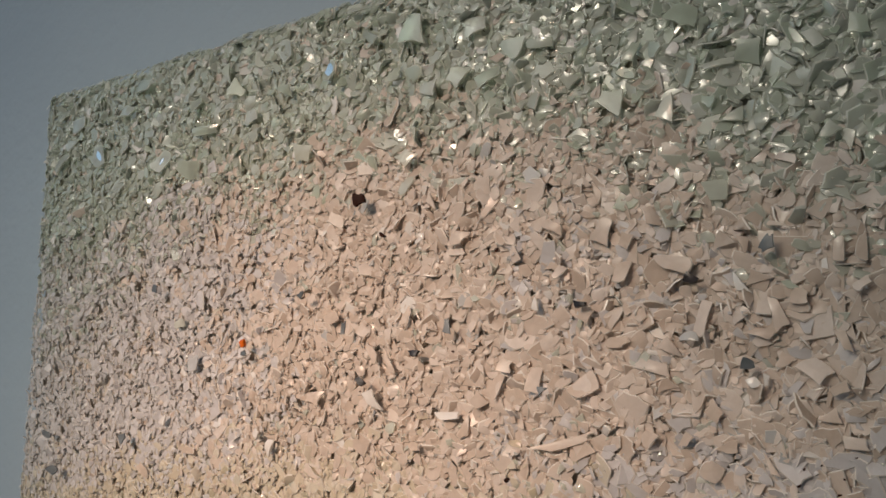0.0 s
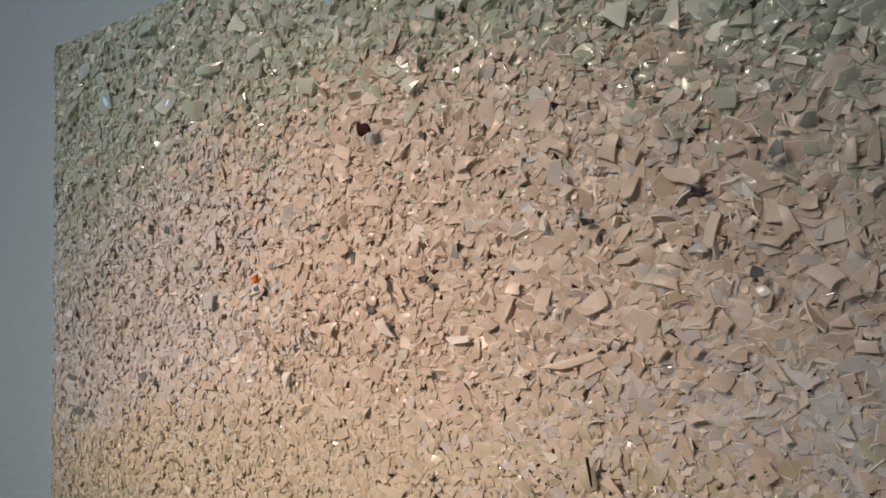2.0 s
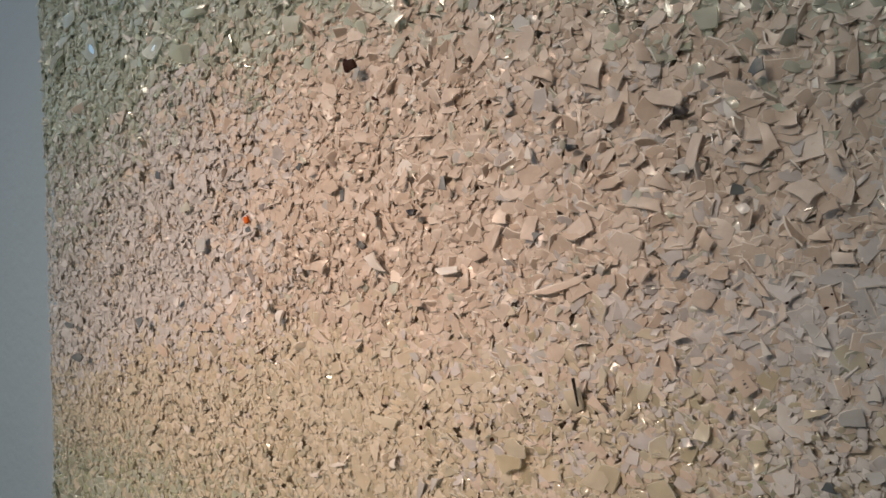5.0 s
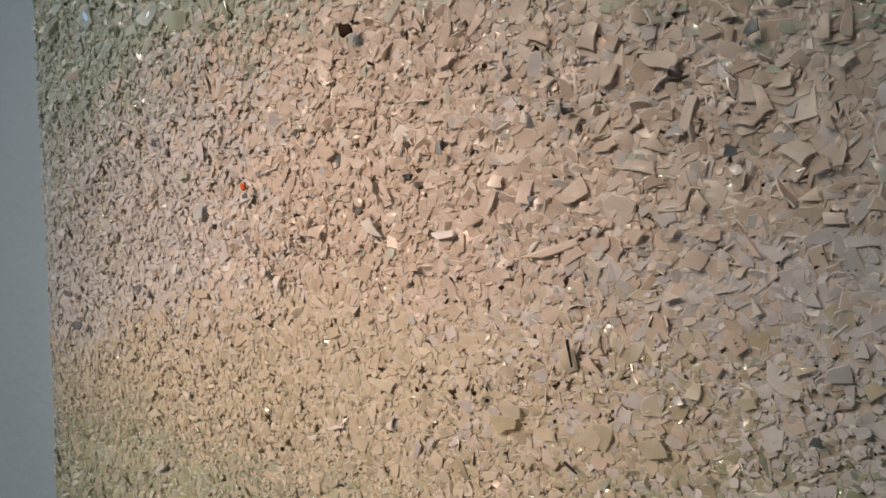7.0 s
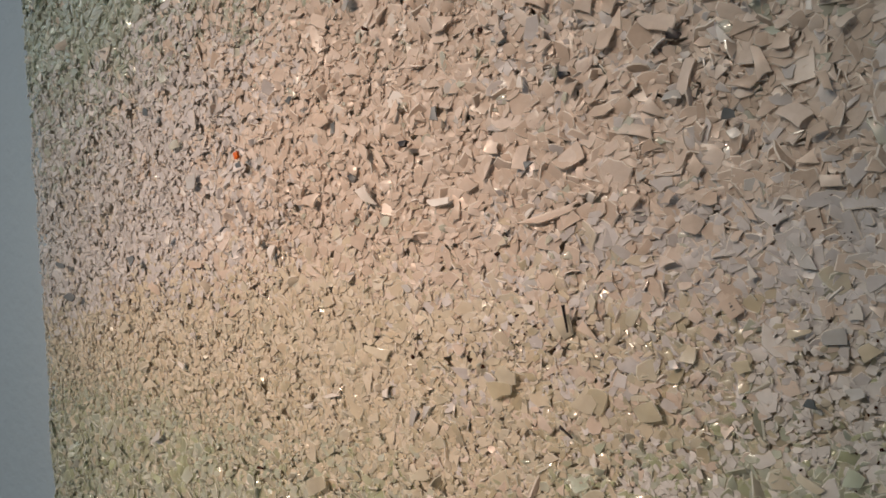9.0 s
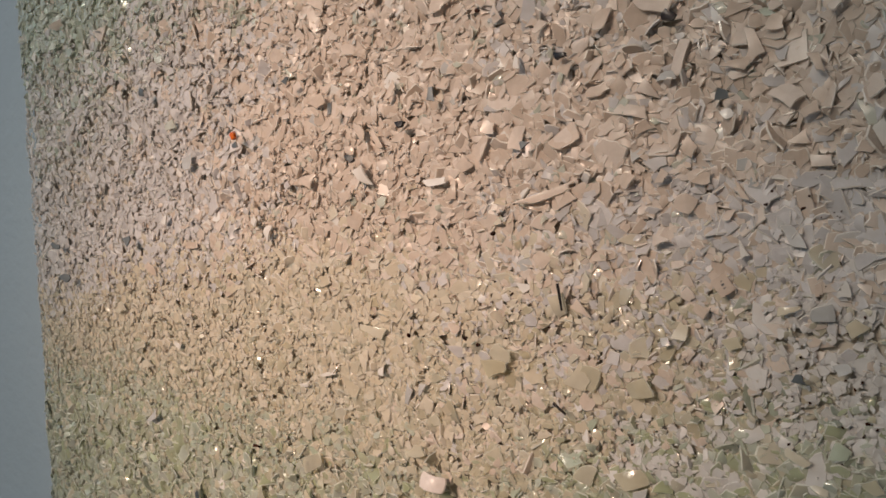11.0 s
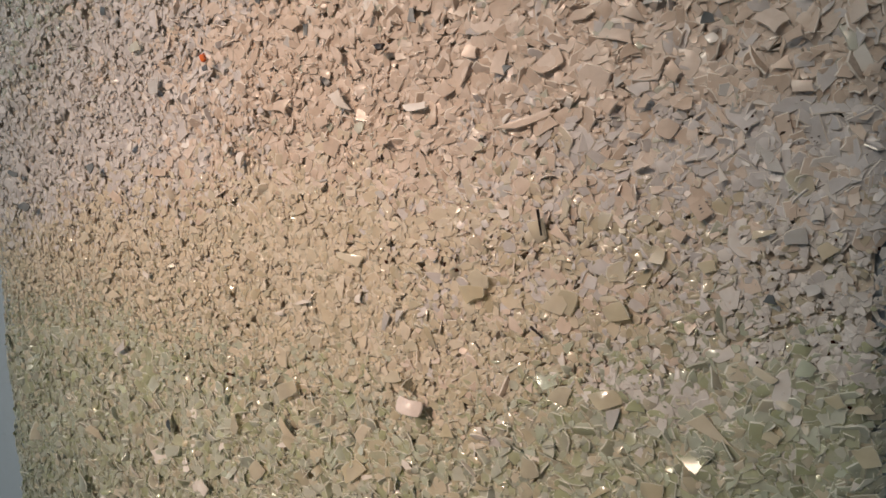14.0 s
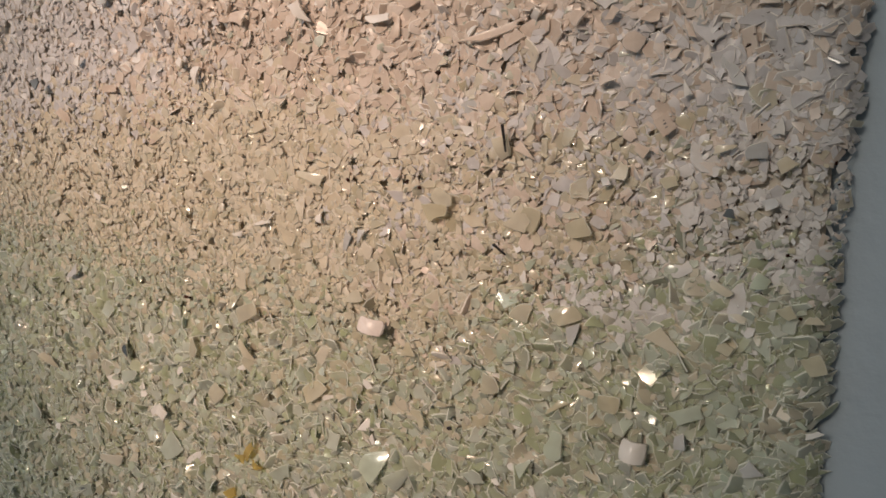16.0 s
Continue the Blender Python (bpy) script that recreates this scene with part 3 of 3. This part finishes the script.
piece(-0.052, 1.244, 16, 11, 63, 4, "clear")
piece(0.094, 1.184, 20, 12, 45, 4, "green")
piece(0.143, 1.196, 16, 12, 14, 5, "green")
piece(0.171, 1.209, 14, 8, 56, 4, "green")
piece(0.266, 1.257, 11, 8, 68, 4, "green")


def stick(x, z, length, turn):
    """A thin dark splinter lying on the shards."""
    bm = bmesh.new()
    bmesh.ops.create_cone(bm, cap_ends=True, segments=6, radius1=0.0008, radius2=0.0005, depth=length / 1000)
    for v in bm.verts:
        v.co.x += 0.0004 * math.sin(v.co.z * 400)
    me = bpy.data.meshes.new("splinter")
    bm.to_mesh(me)
    bm.free()
    me.materials.append(MAT["dark"])
    ob = part("dark_splinter", me)
    ob.matrix_basis = pose(x, -0.003, z, 0, 90 - turn, 0)


stick(0.158, 1.324, 8, -32)
stick(0.160, 1.378, 13, -80)

# ---- the heap of shards between and behind them ----
heap = {k: [] for k in LAYERS}
taken = np.array(TAKEN)


def covered(x, z, grow):
    """Which places lie on one of the single pieces."""
    out = np.zeros(len(x), bool)
    for px, pz, a, b, turn in taken:
        u, v = (x - px) * math.cos(turn) + (z - pz) * math.sin(turn), (z - pz) * math.cos(turn) - (x - px) * math.sin(turn)
        out |= (u / (a * 0.8 + grow)) ** 2 + (v / (b * 0.8 + grow)) ** 2 < 1
    return out


def pour(x, z, kinds, size, depth, spread, low_tilt, steep, thick, singles=0, fine=False):
    """Lay shards on the panel at a depth behind its front; the largest of them as single parts."""
    n = len(x)
    tilt = np.abs(rng.normal(0, low_tilt, n))
    tilt = tilt * np.where((z < lower_bound(x)) & (z > deep_bound(x)), 0.75, 1.0)
    tilt = np.where(rng.uniform(0, 1, n) < steep, rng.uniform(0.8, 1.5, n), tilt)
    y = relief(x, z) + depth + rng.uniform(-spread, spread, n)
    place = np.stack([x, y, z], 1)
    flat = rng.uniform(0.32, 0.95, n)
    thick_each = np.clip(size * thick * rng.uniform(0.6, 1.4, n), 0.00025, 0.0006)
    bow = rng.uniform(-0.25, 0.8, n) * np.where(np.isin(kinds, [KINDS.index(k) for k in GLASS]), np.where(size < 0.0045, 4.0, 1.5), 1.0)
    corner = rng.choice([3, 4, 5, 6], n, p=[0.16, 0.36, 0.30, 0.18])
    layer = np.where(z > upper_bound(x), 0, np.where(z < lower_bound(x), 2, 1))
    alone = np.zeros(n, bool)
    if singles:
        for l in range(3):
            pick = np.flatnonzero((layer == l) & (x > -0.12) & (z > 1.12))
            alone[pick[np.argsort(-size[pick])[:singles]]] = True
    for l, name in enumerate(LAYERS):
        for i, kind in enumerate(KINDS):
            for k in (3, 4, 5, 6):
                s = (kinds == i) & (corner == k) & (layer == l)
                if not s.any():
                    continue
                rim, arr = shard_arrays(k, int(s.sum()), place[s], size[s], flat[s], tilt[s], thick_each[s], bow[s], fine, 0.915 if kind in GLASS else 0.94)
                one = alone[s]
                if (~one).any():
                    heap[name].append((rim, arr[~one], kind))
                for shape, mid in zip(arr[one], place[s][one]):
                    me = bpy.data.meshes.new("shard")
                    shard_mesh(me, [(rim, (shape - mid)[None], kind)])
                    part(NAMES[kind], me, LAYERS[name]).location = mid


def strew(n, depth, spread, scale, low_tilt, steep, thick, grow=0.0, singles=0, fine=False, span=(FOOT, TOP)):
    """Strew n shards over the panel, or a span of its height, clear of the single pieces where they lie in front."""
    x, z = rng.uniform(LEFT + 0.001, RIGHT - 0.001, n), rng.uniform(span[0] + 0.002, span[1] - 0.001, n)
    size = np.clip(grain(x, z) * scale * np.exp(rng.normal(0, 0.38, n)), 0.0015, 0.019)
    kinds = kind_of(x, z, rng.uniform(0, 1, n), depth > 0.006)
    if grow:
        keep = ~covered(x, z, grow)
        x, z, size, kinds = x[keep], z[keep], size[keep], kinds[keep]
    pour(x, z, kinds, size, depth, spread, low_tilt, steep, thick, singles, fine)


strew(9000, 0.0060, 0.0006, 1.35, 0.16, 0.01, 0.05)
strew(13000, 0.0054, 0.0008, 1.08, 0.24, 0.03, 0.05)
strew(14000, 0.0048, 0.0009, 0.92, 0.28, 0.05, 0.05, 0.0002, 0, True)
strew(13000, 0.0042, 0.0009, 0.80, 0.31, 0.08, 0.05, 0.0008, 280, True)
strew(6500, 0.0046, 0.0006, 0.85, 0.16, 0.02, 0.05, span=(1.27, 1.41))
strew(24000, 0.0044, 0.0008, 0.42, 0.36, 0.10, 0.07, 0.0005)


def specks(n, x, z, wide, high):
    """Brown grit lodged between the shards."""
    px, pz = rng.normal(x, wide, n), rng.normal(z, high, n)
    ok = (px < RIGHT - 0.003) & (px > LEFT + 0.003)
    px, pz = px[ok], pz[ok]
    pour(px, pz, np.full(len(px), 6), rng.uniform(0.0008, 0.0024, len(px)), 0.0042, 0.0015, 0.5, 0.2, 0.3)


specks(60, 0.275, 1.345, 0.016, 0.03)
specks(25, 0.262, 1.415, 0.02, 0.006)
specks(26, -0.288, 1.42, 0.006, 0.03)
specks(30, 0.13, 1.365, 0.02, 0.012)
specks(60, 0.0, 1.45, 0.15, 0.08)
specks(50, 0.1, 1.62, 0.15, 0.03)
specks(40, 0.05, 1.24, 0.15, 0.05)
for name, ob in LAYERS.items():
    shard_mesh(ob.data, heap[name])

# ---- a shard with faded marks ----
ticket = tagged(new("marked_shard", box_mesh("marked_shard", (-0.0042, 0, -0.0034), (0.0042, 0.0008, 0.0034), MAT["cream"], 0.0003)), "cream shard with small faded marks")
ticket.parent = panel
ticket.matrix_parent_inverse = Matrix.Translation((0, -BACK, -FOOT))
ticket.matrix_basis = pose(0.233, 0.0, 1.3845, -6, 55, 9)
for dx, dz, w, h in ((-0.0018, 0.0006, 0.0004, 0.0006), (-0.0004, 0.0002, 0.0007, 0.0012), (0.0012, 0.0, 0.0003, 0.0013)):
    bar = new("ink_mark", box_mesh("ink_mark", (dx - w / 2, -0.0002, dz - h / 2), (dx + w / 2, 0.0001, dz + h / 2), MAT["slate"]))
    bar.parent = ticket
